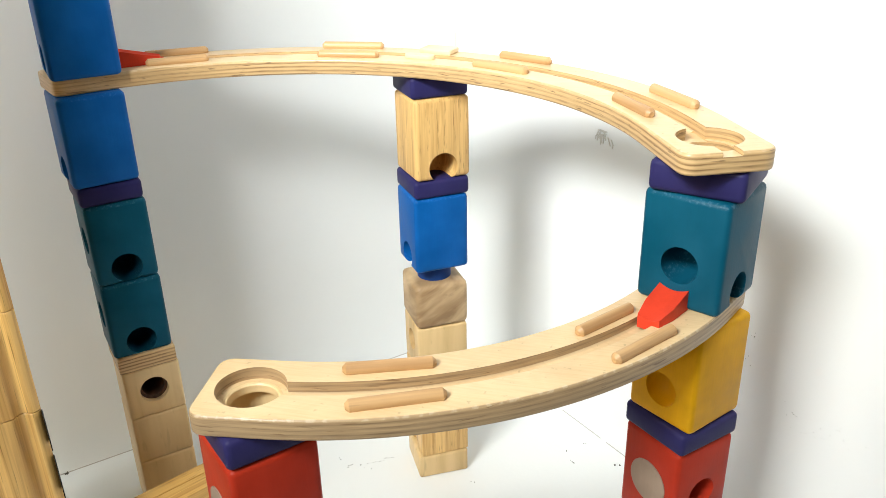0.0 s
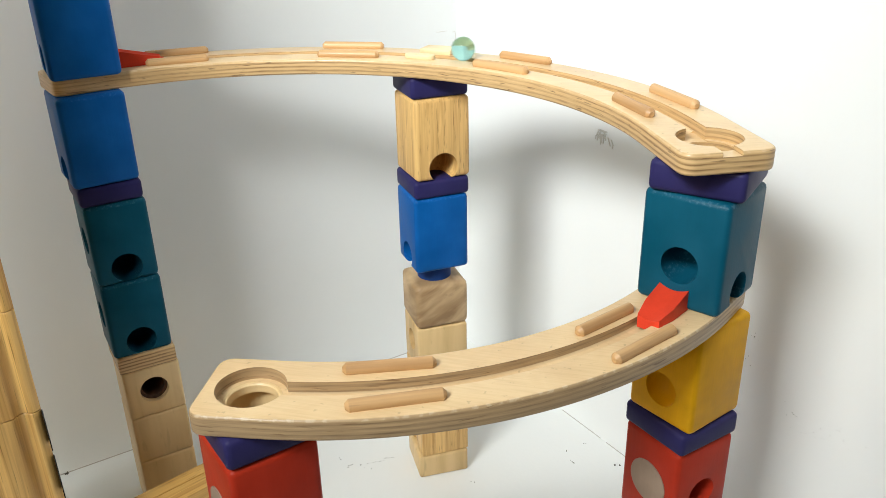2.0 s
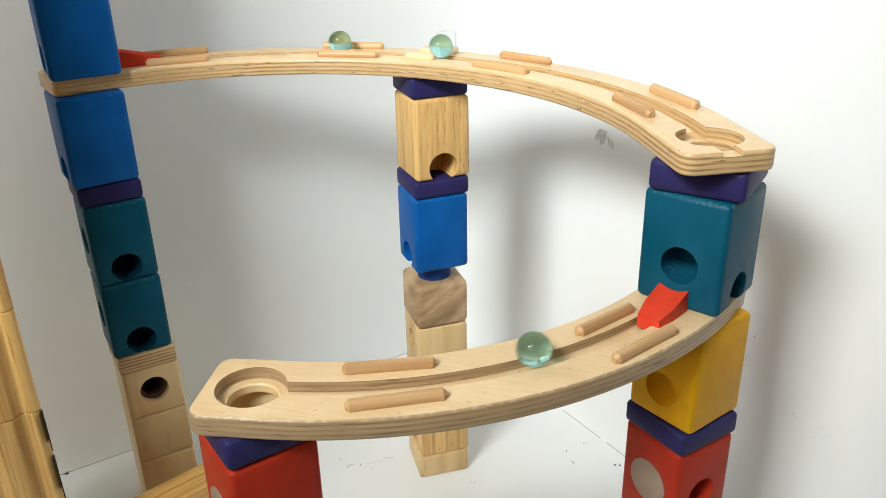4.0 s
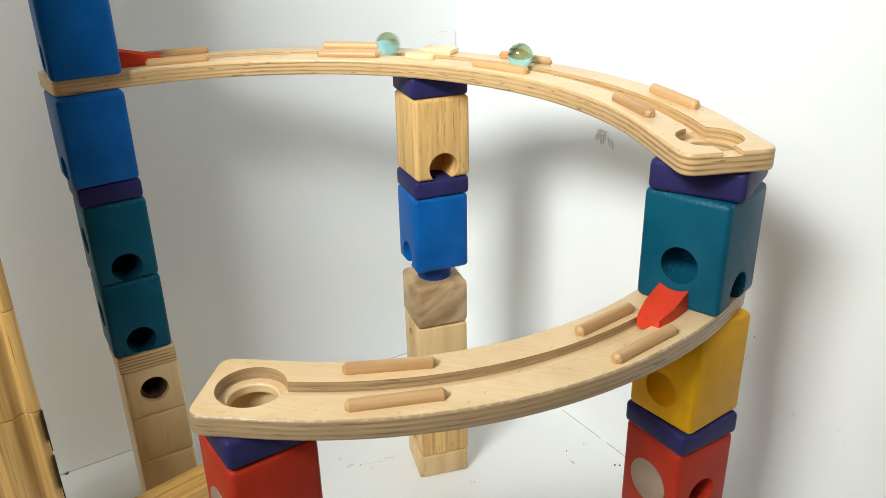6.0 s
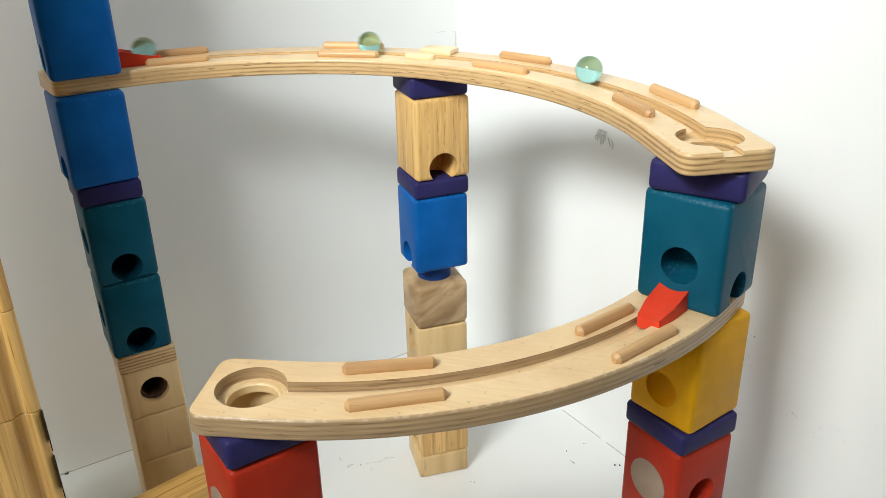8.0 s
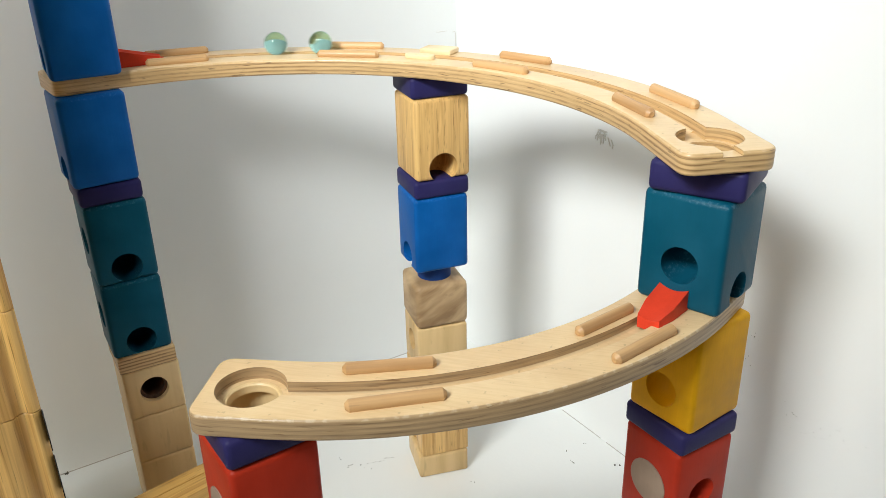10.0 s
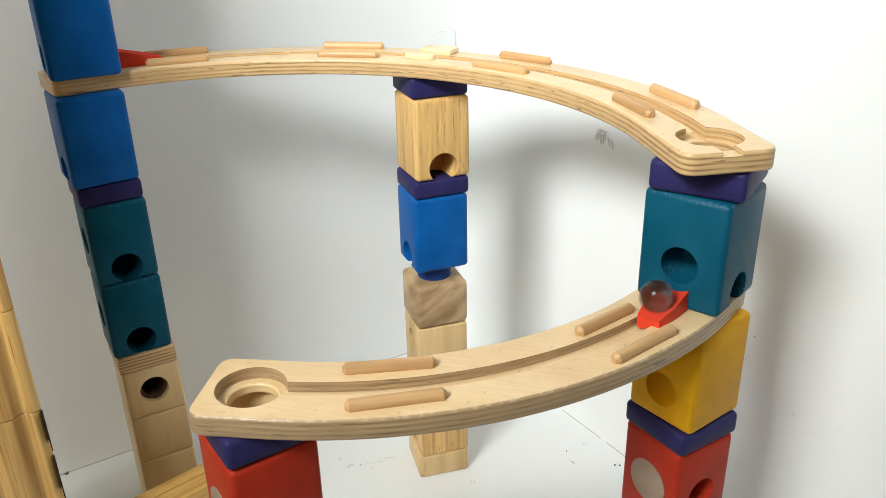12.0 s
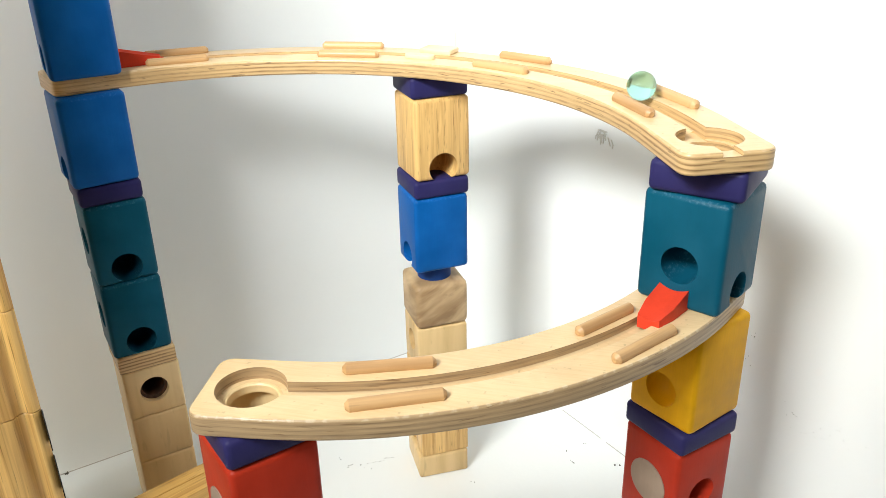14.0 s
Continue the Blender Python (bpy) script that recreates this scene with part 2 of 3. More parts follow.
def prism(points, z0, z1, r=0.0, seg=3):
    """An upright prism over a closed plan, its top and bottom rims rounded by r."""
    bm = bmesh.new()
    pts = [Vector((x, y)) for x, y in points]
    n = len(pts)
    area = sum(pts[i - 1].cross(pts[i]) for i in range(n))
    inward = []
    for i in range(n):
        e0, e1 = (pts[i] - pts[i - 1]).normalized(), (pts[(i + 1) % n] - pts[i]).normalized()
        n0, n1 = Vector((-e0.y, e0.x)), Vector((-e1.y, e1.x))
        mid = (n0 + n1) / max(0.4, 1 + n0.dot(n1))
        inward.append(mid if area > 0 else -mid)
    steps = [(r * (1 - math.sin(math.pi / 2 * j / seg)), r * (1 - math.cos(math.pi / 2 * j / seg))) for j in range(seg + 1)] if r else [(0.0, 0.0)]
    rows = [(d, z0 + h) for d, h in steps] + [(d, z1 - h) for d, h in reversed(steps)]
    rings = [[bm.verts.new((*(p + w * d), z)) for p, w in zip(pts, inward)] for d, z in rows]
    bm.faces.new(rings[0][::-1])
    bm.faces.new(rings[-1])
    for lo, hi in zip(rings, rings[1:]):
        for i in range(n):
            bm.faces.new((lo[i], lo[(i + 1) % n], hi[(i + 1) % n], hi[i]))
    bmesh.ops.recalc_face_normals(bm, faces=bm.faces[:])
    return bm


def carve(bm, cutters):
    """Cuts each of the cutters out of bm. Returns a new bmesh."""
    def temp(b):
        me = bpy.data.meshes.new("tool")
        bmesh.ops.recalc_face_normals(b, faces=b.faces[:])
        b.to_mesh(me)
        b.free()
        return new("tool", me)
    body = temp(bm)
    tools = [temp(c) for c in cutters]
    for t in tools:
        md = body.modifiers.new("cut", "BOOLEAN")
        md.operation, md.solver, md.object = "DIFFERENCE", "EXACT", t
    got = bpy.data.meshes.new_from_object(body.evaluated_get(bpy.context.evaluated_depsgraph_get()))
    out = bmesh.new()
    out.from_mesh(got)
    for o in [body, *tools]:
        me = o.data
        bpy.data.objects.remove(o)
        bpy.data.meshes.remove(me)
    bpy.data.meshes.remove(got)
    return out


# ---- the room
def quad_wall(name, x0, x1, y0, y1, z0, z1, mat, label, cutters=()):
    bm = box(x0, x1, y0, y1, z0, z1)
    if cutters:
        bm = carve(bm, cutters)
    ob = part(name, bm, mat, None, label, ROOM)
    return tagged(ob, label, "wall", kind="structure")


T = 0.12
# white ends past the view; unseen surfaces beyond are dark to cut fill
base = part("floor", box(-T, ROOM_A + T, -T, ROOM_B + T, -0.12, -0.02), DARK_UNSEEN, None, "unseen dark brown floor, toned to cut bounced light", ROOM)
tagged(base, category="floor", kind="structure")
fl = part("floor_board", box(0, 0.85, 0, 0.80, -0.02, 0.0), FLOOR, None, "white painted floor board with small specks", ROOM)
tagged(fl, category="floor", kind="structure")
ce = part("ceiling", box(-T, ROOM_A + T, -T, ROOM_B + T, ROOM_H, ROOM_H + 0.1), DARK_UNSEEN, None, "unseen brown ceiling, toned to cut bounced light", ROOM)
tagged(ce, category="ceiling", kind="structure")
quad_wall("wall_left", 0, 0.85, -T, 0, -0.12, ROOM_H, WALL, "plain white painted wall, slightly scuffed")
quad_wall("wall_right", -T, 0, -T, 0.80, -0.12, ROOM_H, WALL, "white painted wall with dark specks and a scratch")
quad_wall("wall_left_far", 0.85, ROOM_A + T, -T, 0, -0.12, ROOM_H, DARK_UNSEEN, "unseen dark brown wall, toned to cut bounced light")
quad_wall("wall_right_far", -T, 0, 0.80, ROOM_B + T, -0.12, ROOM_H, DARK_UNSEEN, "unseen dark brown wall, toned to cut bounced light")
quad_wall("wall_back", 0, ROOM_A + T, ROOM_B, ROOM_B + T, -0.12, ROOM_H, DARK_UNSEEN, "unseen dark brown wall, toned to cut bounced light")
quad_wall("wall_window", ROOM_A, ROOM_A + T, 0, ROOM_B, -0.12, ROOM_H, DARK_UNSEEN, "unseen dark brown wall with one window, toned to cut bounced light",
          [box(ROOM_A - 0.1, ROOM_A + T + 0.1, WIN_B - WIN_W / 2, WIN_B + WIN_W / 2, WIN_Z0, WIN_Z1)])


def window_unit():
    e = new("window_1")
    e.matrix_basis = ROOM @ pose(ROOM_A + 0.085, WIN_B, WIN_Z0)
    tagged(e, "white framed window giving daylight", "window", kind="structure")
    hw, hh, f = WIN_W / 2, WIN_Z1 - WIN_Z0, 0.05
    for x0, x1, z0, z1 in ((-hw, -hw + f, 0, hh), (hw - f, hw, 0, hh), (-hw + f, hw - f, 0, f), (-hw + f, hw - f, hh - f, hh)):
        part("window_frame", box(-0.025, 0.025, x0, x1, z0, z1, 0.004), FRAME, e)
    p = part("pane", box(-0.003, 0.003, -hw + f, hw - f, f, hh - f), PANE, e)
    p.visible_shadow = False


window_unit()


# scuffs and specks on the right wall and floor
def strokes(name, lines, width, mat, label):
    """Flat scratches a hair proud of the right wall: (b0, z0, b1, z1) in metres along and up."""
    bm = bmesh.new()
    for b0, z0, b1, z1 in lines:
        d = Vector((b1 - b0, z1 - z0)).normalized() * width
        quad = [bm.verts.new((0.0008, b0 - d.y, z0 + d.x)), bm.verts.new((0.0008, b1 - d.y * 0.3, z1 + d.x * 0.3)),
                bm.verts.new((0.0008, b1 + d.y * 0.3, z1 - d.x * 0.3)), bm.verts.new((0.0008, b0 + d.y, z0 - d.x))]
        bm.faces.new(quad)
        mid = [bm.verts.new(Vector(v.co) * 1.0 - Vector((0.0006, 0, 0))) for v in quad]
        for i in range(4):
            bm.faces.new((quad[i], quad[(i + 1) % 4], mid[(i + 1) % 4], mid[i]))
    ob = part(name, bm, mat, None, label, ROOM)
    return tagged(ob, label, "scuff", kind="structure")


SB = (Vector((0.1228, 0.5927, 0)) - CORNER).dot(ALONG_B)
scr = []
rs = random.Random(4)
for i in range(16):
    b0 = SB + rs.uniform(-0.009, 0.008)
    z0 = 0.2690 - rs.uniform(0, 0.004) - abs(b0 - SB) * 0.25
    lean = (b0 - SB) * 0.15 + rs.uniform(-0.002, 0.002)
    drop = rs.uniform(0.002, 0.0075)
    mid = (b0 + lean, z0 - drop * 0.55)
    scr += [(b0, z0, *mid), (*mid, mid[0] + lean * rs.uniform(-0.4, 0.5), z0 - drop)]
for i in range(9):
    b0 = SB + rs.uniform(-0.008, 0.004)
    z0 = 0.2690 - rs.uniform(0, 0.0035)
    scr.append((b0, z0, b0 + rs.uniform(0.002, 0.006), z0 + rs.uniform(-0.0012, 0.0016)))
PALE_SCUFF = material("pale_scuff", 0.8)[0]
PALE_SCUFF.node_tree.nodes["Principled BSDF"].inputs["Base Color"].default_value = (0.70, 0.68, 0.64, 1)
strokes("wall_scratch", scr, 0.00045, PALE_SCUFF, "small grey scratch marks in the white wall paint")


def specks():
    bm = bmesh.new()
    r2 = random.Random(11)
    cb = (Vector((0.2337, 0.4179, 0)) - CORNER).dot(ALONG_B)
    spots = [(cb + r2.gauss(0, 0.018), 0.1235 + r2.gauss(0, 0.007), r2.uniform(0.0001, 0.00028)) for _ in range(26)]
    yb = (Vector((0.2025, 0.4671, 0)) - CORNER).dot(ALONG_B)
    spots += [(yb + r2.gauss(0, 0.004), 0.1545 + r2.gauss(0, 0.014), r2.uniform(0.00015, 0.0003)) for _ in range(8)]
    spots += [(cb + 0.05 + r2.uniform(-.02, .03), r2.uniform(0.2, 0.33), 0.0003) for _ in range(5)]
    for b, z, r in spots:
        bmesh.ops.create_uvsphere(bm, u_segments=6, v_segments=4, radius=r, matrix=Matrix.Translation((0.0003, b, z)))
    return tagged(part("wall_specks", bm, MARK, None, "dark specks spattered on the white wall", ROOM), category="specks", kind="stuff")


specks()


def floor_marks():
    bm = bmesh.new()
    r2 = random.Random(5)
    for x, y, r in ((-0.072, 0.554, 0.0006), (-0.064, 0.545, 0.0007), (-0.091, 0.557, 0.0007), (0.018, 0.527, 0.0009),
                    (0.100, 0.561, 0.0006), (0.140, 0.543, 0.0010), (0.115, 0.572, 0.0005)):
        for k in range(2):
            bmesh.ops.create_uvsphere(bm, u_segments=6, v_segments=4, radius=r * r2.uniform(0.3, 0.8),
                                      matrix=Matrix.Translation((x + r2.gauss(0, 0.002), y + r2.gauss(0, 0.002), 0.0002)))
    # short smeared marks
    for x, y, length, turn in ((-0.060, 0.553, 0.014, 14), (-0.049, 0.558, 0.008, 10), (-0.082, 0.549, 0.006, 25), (0.103, 0.548, 0.008, -60)):
        for k in range(9):
            run = pose(x, y, 0.0001, 0, 0, turn) @ pose(r2.uniform(-0.5, 0.5) * length, r2.gauss(0, 0.0004), 0)
            r = r2.uniform(0.00010, 0.00024)
            bmesh.ops.create_uvsphere(bm, u_segments=6, v_segments=4, radius=1, matrix=run @ Matrix.Diagonal((r * r2.uniform(1, 5), r, r * 0.6, 1)))
    return tagged(part("floor_specks", bm, MARK, None, "small dark crumbs scattered on the white floor"), category="specks", kind="stuff")


floor_marks()
# dark gap where wall and floor meet
for a0, a1 in ((0.05, 0.115), (0.165, 0.215), (0.222, 0.30)):
    g = part("trim_right", box(0.0, 0.0005, a0, a1, 0.0, 0.0004), SCUFF, None, "thin broken joint between wall and floor", ROOM)
    tagged(g, category="joint", kind="structure")
g = part("trim_left", box(0.02, 0.84, 0.0, 0.0006, 0.0, 0.0006), SCUFF, None, "thin dark joint between wall and floor", ROOM)
tagged(g, category="joint", kind="structure")

for b4 in (box(0.011, 0.0215, 0.0, 0.0004, 0.3166, 0.3171), box(0.0012, 0.0016, 0.0, 0.0004, 0.299, 0.3145), box(0.0020, 0.0045, 0.0, 0.0004, 0.3150, 0.3155)):
    wm = part("wall_mark", b4, PALE_SCUFF, None, "faint grey pencil line on the white wall", ROOM)
    tagged(wm, category="mark", kind="structure")


def dust_crumb():
    """A pinch of grey lint in the joint of wall and floor."""
    bm = bmesh.new()
    r2 = random.Random(21)
    for i in range(9):
        bmesh.ops.create_icosphere(bm, subdivisions=1, radius=r2.uniform(0.0004, 0.0009),
                                   matrix=pose(r2.gauss(0, 0.0017), r2.gauss(0, 0.0006), 0.0006, r2.uniform(0, 90), r2.uniform(0, 90), 0))
    at_wall = ROOM @ Vector((0.3945, 0.0016, 0.0))
    ob = part("dust_crumb", bm, MARK, None, "small dark crumb of lint by the wall", Matrix.Translation(at_wall) @ pose(0, 0, 0, 0, 0, TURN))
    return tagged(ob, category="crumb")


dust_crumb()
# ---- sizes of the set
W, HB, HS, HR = 0.040, 0.0567, 0.0133, 0.0102
THICK = 0.0019                     # slabs and blocks under a rail stand that much taller
Z_R1 = 0.3259                      # underside of the upper rail
Z_TOP1 = Z_R1 + HR
Z_TOP2 = 0.3240 - HS - HB
Z_R2 = Z_TOP2 - HR                 # underside of the lower rail
TOWER = {"L": (-0.2237, 0.5212), "C": (-0.0071, 0.5560), "R": (0.1254, 0.3648), "N": (-0.0822, 0.2914)}
AX_X, AX_Y = pose(0, 0, 0, 0, 90), pose(0, 0, 0, 90)


def side_hole(face, z, r=0.010, deep=0.023, off=0.0):
    """A cutter through one side: face -x or -y, from outside the block to its bore."""
    c = -W / 2 - 0.002 + deep / 2
    if face == "x":
        return rod(r, deep, pose(c, off, z) @ AX_X)
    return rod(r, deep, pose(off, c, z) @ AX_Y)


def pocket(face, z, r=0.010, deep=0.020):
    """A cutter like side_hole, with a rounded inner end."""
    bm = rod(r, deep, pose(0, 0, -deep / 2), 40)
    cap = [f for f in bm.faces if len(f.verts) > 4 and f.calc_center_median().z > -deep / 4]
    ring = cap[0]
    for i in range(1, 7):
        got = bmesh.ops.extrude_discrete_faces(bm, faces=[ring])
        ring = got["faces"][0]
        a0, a1 = math.pi / 2 * (i - 1) / 6.5, math.pi / 2 * i / 6.5
        for v in ring.verts:
            k = math.cos(a1) / math.cos(a0)
            v.co.x, v.co.y, v.co.z = v.co.x * k, v.co.y * k, r * math.sin(a1)
    start = -W / 2 - 0.002
    turn = pose(start + deep, 0, z, 0, 90) if face == "x" else pose(0, start + deep, z, -90)
    bm.transform(turn)
    return bm


def bore(z0, z1, r=0.0092):
    return rod(r, z1 - z0, pose(0, 0, (z0 + z1) / 2), 32)


def block(name, mat, label, tower, z, yaw, h=HB, cuts=(), w=W, r=0.0030, dx=0.0, dy=0.0, group="stacked blocks", lean=(0, 0), raw=0.0, inner=None):
    x, y = TOWER[tower]
    bm = box(-w / 2, w / 2, -w / 2, w / 2, 0, h, r, 3)
    if cuts:
        bm = carve(bm, cuts)
    if raw:
        for f in bm.faces:
            c = f.calc_center_median()
            if math.hypot(c.x, c.y) < raw * 1.01 and abs(f.normal.z) < 0.3:
                f.material_index = 1
    if inner:
        for f in bm.faces:
            c = f.calc_center_median()
            if max(abs(c.x), abs(c.y)) < w / 2 - 0.0035 and 0.002 < c.z < h - 0.002:
                f.material_index = 1
    ob = part(name, bm, mat, None, label, pose(x + dx, y + dy, z + 0.0001, lean[0], lean[1], yaw), 40)
    if raw:
        ob.data.materials.append(PALE)
    if inner:
        ob.data.materials.append(inner)
    return tagged(ob, label, "block", group)


def slab(label, tower, z, yaw, w=W, dx=0.0, dy=0.0, bored=0.0092, more=0.0):
    return block("half_slab", PURPLE, label, tower, z, yaw, HS + more - 0.0002, [bore(-0.01, 0.03, bored)] if bored else (), w, 0.0028, dx, dy, "purple slabs", raw=bored)


# ---- centre tower
z = 0.3240 - HS
slab("thin purple painted slab under the upper rail", "C", z, 21, 0.0405, 0.0005, 0, 0, THICK)
z -= HB
block("block", PINE, "natural beech block with an arched hole", "C", z, 22.2, cuts=[pocket("y", 0.0082, 0.0105, 0.017)], dx=0.0013, dy=-0.0008)
z -= HS
slab("thin purple painted slab between two blocks", "C", z, 21, 0.0405, 0.0005, 0, 0)
z -= HB
block("block", BLUE, "bright blue painted block with an arched hole", "C", z, 20.3, cuts=[side_hole("x", 0.0085, 0.0095), side_hole("y", -0.004, 0.002)])
Z_CB = z
c1, c2, c3 = 0.1725, 0.1372, 0.0203
dk = part("connector_disc", rod(0.0125, Z_CB - c1, pose(0, 0, (Z_CB - c1) / 2), 40), painted("navy_paint", (0.010, 0.045, 0.19)), None,
          "dark blue round connector under a blue block", pose(*TOWER["C"], c1 + 0.0001))
tagged(dk, category="connector")
block("wooden_cube", STRIPED, "striped pine cube with rounded corners", "C", c2, 18.1, c1 - c2, r=0.0042)
for k in range(3):
    hh = (c2 - c3) / 3
    block("wooden_cube", PINE if k != 2 else TAN, "natural pine cube in a stack", "C", c3 + hh * k, 17.0, hh, [side_hole("x", hh * 0.55, 0.0085)] if k == 2 else
          ([side_hole("x", 0.0, 0.008)] if k == 0 else ()), 0.0385, 0.0016)
block("base_slab", TAN, "pale natural wood base on the floor", "C", 0.0, 14.5, c3, dx=-0.0010, w=0.0405, r=0.002)

# ---- left tower
z = Z_TOP1
for k in range(4):
    block("block", BLUE, "bright blue painted block standing on the upper rail", "L", z + HB * k, 29.0, w=0.0418,
          cuts=[side_hole("x", 0.0105, 0.0095, 0.012), bore(0.004 if k == 0 else -0.01, 0.08), rod(0.0095, 0.03, pose(W / 2 - 0.006, 0, 0.0128) @ AX_X)] if k == 0 else [bore(-0.01, 0.08)], dx=-0.0006)
z = 0.3240 - HB
block("block", BLUE, "bright blue painted block carrying the upper rail", "L", z, 33.2, HB + THICK, w=0.0412, cuts=[side_hole("x", 0.0085, 0.0095)], dx=-0.0021, dy=-0.0009)
z -= HS
slab("thin purple painted slab between two blocks", "L", z, 31.5, 0.0402, -0.001, 0, 0)
z -= HB
block("block", TEAL, "teal painted block with an arched hole", "L", z, 31.3, cuts=[pocket("y", 0.0104, 0.0102, 0.022), side_hole("x", 0.028, 0.0095)])
z -= HB
block("block", TEAL, "teal painted block with an arched hole", "L", z, 30.5, cuts=[pocket("y", 0.0104, 0.0102, 0.022), side_hole("x", 0.028, 0.0095)], dx=0.0004)
z -= 0.0126
pl = block("ply_slab", PLY, "square of striped birch plywood between blocks", "L", z, 30.2, 0.0126, w=0.0398, r=0.001, dx=0.0018)
block("wooden_cube", PALE, "pale wooden cube with a round hole", "L", 0.0884, 29.9, z - 0.0884, [side_hole("y", 0.021, 0.0100, 0.0062), rod(0.0082, 0.03, pose(0, -0.004, 0.0217) @ AX_Y)], dx=0.0024, dy=0.0009, r=0.002, inner=BORE_SHADE)
block("wooden_cube", PALE, "plain pale wooden cube", "L", 0.0498, 29.9, 0.0386, dx=0.0024, dy=0.0009, r=0.002)
block("wooden_cube", PALE, "plain pale wooden block standing on the floor", "L", 0.0, 29.9, 0.0498, dx=0.0024, dy=0.0009, r=0.002)

# ---- right tower
z = 0.3240 - HS
slab("thin purple painted slab under the rail's end", "R", z, 57, 0.0442, more=THICK)
z -= HB
block("block", TEAL, "teal painted block with a round exit hole", "R", z, 48.7, w=0.0425,
      cuts=[pocket("x", 0.0219, 0.0093, 0.019), pocket("y", 0.0075, 0.0092, 0.007), bore(0.0310, 0.08)], dx=-0.0008, dy=-0.0008)
z -= HR + THICK + HB
block("block", YELLOW, "yellow painted block with a round recess", "R", z, 35.9, HB + THICK, w=0.0405, cuts=[pocket("x", 0.0185, 0.0095, 0.003)], dx=0.0005)
z -= HS
slab("thin purple painted slab between two blocks", "R", z, 31.5, 0.0418)
z -= HB


def red_block(tower, z, yaw, plug_z, label, cuts=(), lean=(0, 0)):
    ob = block("block", RED, label, tower, z, yaw, cuts=[rod(0.0129, 0.006, pose(-W / 2, 0, plug_z) @ AX_X), *cuts], lean=lean, inner=BORE_SHADE if tower == "N" else None)
    part("plug", rod(0.0127, 0.0034, pose(-W / 2 + 0.0014, 0, plug_z) @ AX_X, 48), BEIGE, ob, "round beige wooden plug")
    return ob


red_block("R", z, 30.1, 0.028, "red painted block with a beige round plug", [side_hole("y", 0.025, 0.0092, 0.02)])
for k in range(2):
    zz = z * (1 - k) / 2
    block("block", RED if k else BLUE, "painted block at the foot of a tower", "R", zz, 32, z / 2)

# ---- near tower
z = Z_R2 - THICK - HS
slab("thin purple painted slab under the lower rail", "N", z, 33.9, 0.0400, bored=0.0112, more=THICK)
z -= HB
red_block("N", z, 33.9, 0.022, "red painted block with a beige round plug", [bore(-0.01, 0.08, 0.0105)])
for k in range(3):
    block("block", (BLUE, TEAL, RED)[k], "painted block at the foot of a tower", "N", z / 3 * k, 34, z / 3, [bore(0.002 if k == 0 else -0.01, 0.08)])

# ---- curved rails
RAIL1 = dict(cx=-0.1004, cy=0.3494, r=0.2195, end=8.5)
RAIL2 = dict(cx=-0.0449, cy=0.5014, r=0.2160, end=-97.5)


def at(rail, deg, r=None, z=0.0):
    rr = rail["r"] if r is None else r
    if deg < rail["end"]:
        a, d = radians(rail["end"]), radians(deg - rail["end"]) * rr
        return Vector((rail["cx"] + rr * math.cos(a) - d * math.sin(a), rail["cy"] + rr * math.sin(a) + d * math.cos(a), z))
    return Vector((rail["cx"] + rr * math.cos(radians(deg)), rail["cy"] + rr * math.sin(radians(deg)), z))


def arc_plan(r, half, a0, a1, ext0, ext1, corner=0.0078, steps=72):
    """The plan of a curved rail: an arc from a0 to a1 degrees, prolonged straight at both ends, with rounded corners."""
    def p(rr, a, along):
        return Vector((rr * math.cos(radians(a)) - along * math.sin(radians(a)), rr * math.sin(radians(a)) + along * math.cos(radians(a))))

    def round_corner(before, tip, after):
        u, v = (before - tip).normalized(), (after - tip).normalized()
        s, e = tip + u * corner, tip + v * corner
        return [((1 - t) ** 2 * s + 2 * t * (1 - t) * tip + t * t * e) for t in (0, 0.16, 0.33, 0.5, 0.67, 0.84, 1)]
    outer = [p(r + half, a0 + (a1 - a0) * i / steps, 0) for i in range(steps + 1)]
    inner = [p(r - half, a1 + (a0 - a1) * i / steps, 0) for i in range(steps + 1)]
    o1, i1, i0, o0 = p(r + half, a1, ext1), p(r - half, a1, ext1), p(r - half, a0, -ext0), p(r + half, a0, -ext0)
    pts = outer + round_corner(outer[-1], o1, i1) + round_corner(o1, i1, inner[0]) + inner
    pts += round_corner(inner[-1], i0, o0) + round_corner(i0, o0, outer[0])
    return pts


def groove_cut(r, half, a0, a1, depth0, depth1, steps=72):
    """A swept slot from a0 to a1 degrees, its floor from depth0 to depth1 under the top."""
    bm = bmesh.new()
    rings = []
    for i in range(steps + 1):
        a = radians(a0 + (a1 - a0) * i / steps)
        d = HR - (depth0 + (depth1 - depth0) * i / steps)
        ring = []
        for rr, zz in ((r - half, HR + 0.004), (r - half, d + 0.0012), (r - half + 0.0016, d), (r + half - 0.0016, d), (r + half, d + 0.0012), (r + half, HR + 0.004)):
            ring.append(bm.verts.new((rr * math.cos(a), rr * math.sin(a), zz)))
        rings.append(ring)
    for q, s in zip(rings, rings[1:]):
        for k in range(6):
            bm.faces.new((q[k], q[(k + 1) % 6], s[(k + 1) % 6], s[k]))
    bm.faces.new(rings[0][::-1])
    bm.faces.new(rings[-1])
    return bm


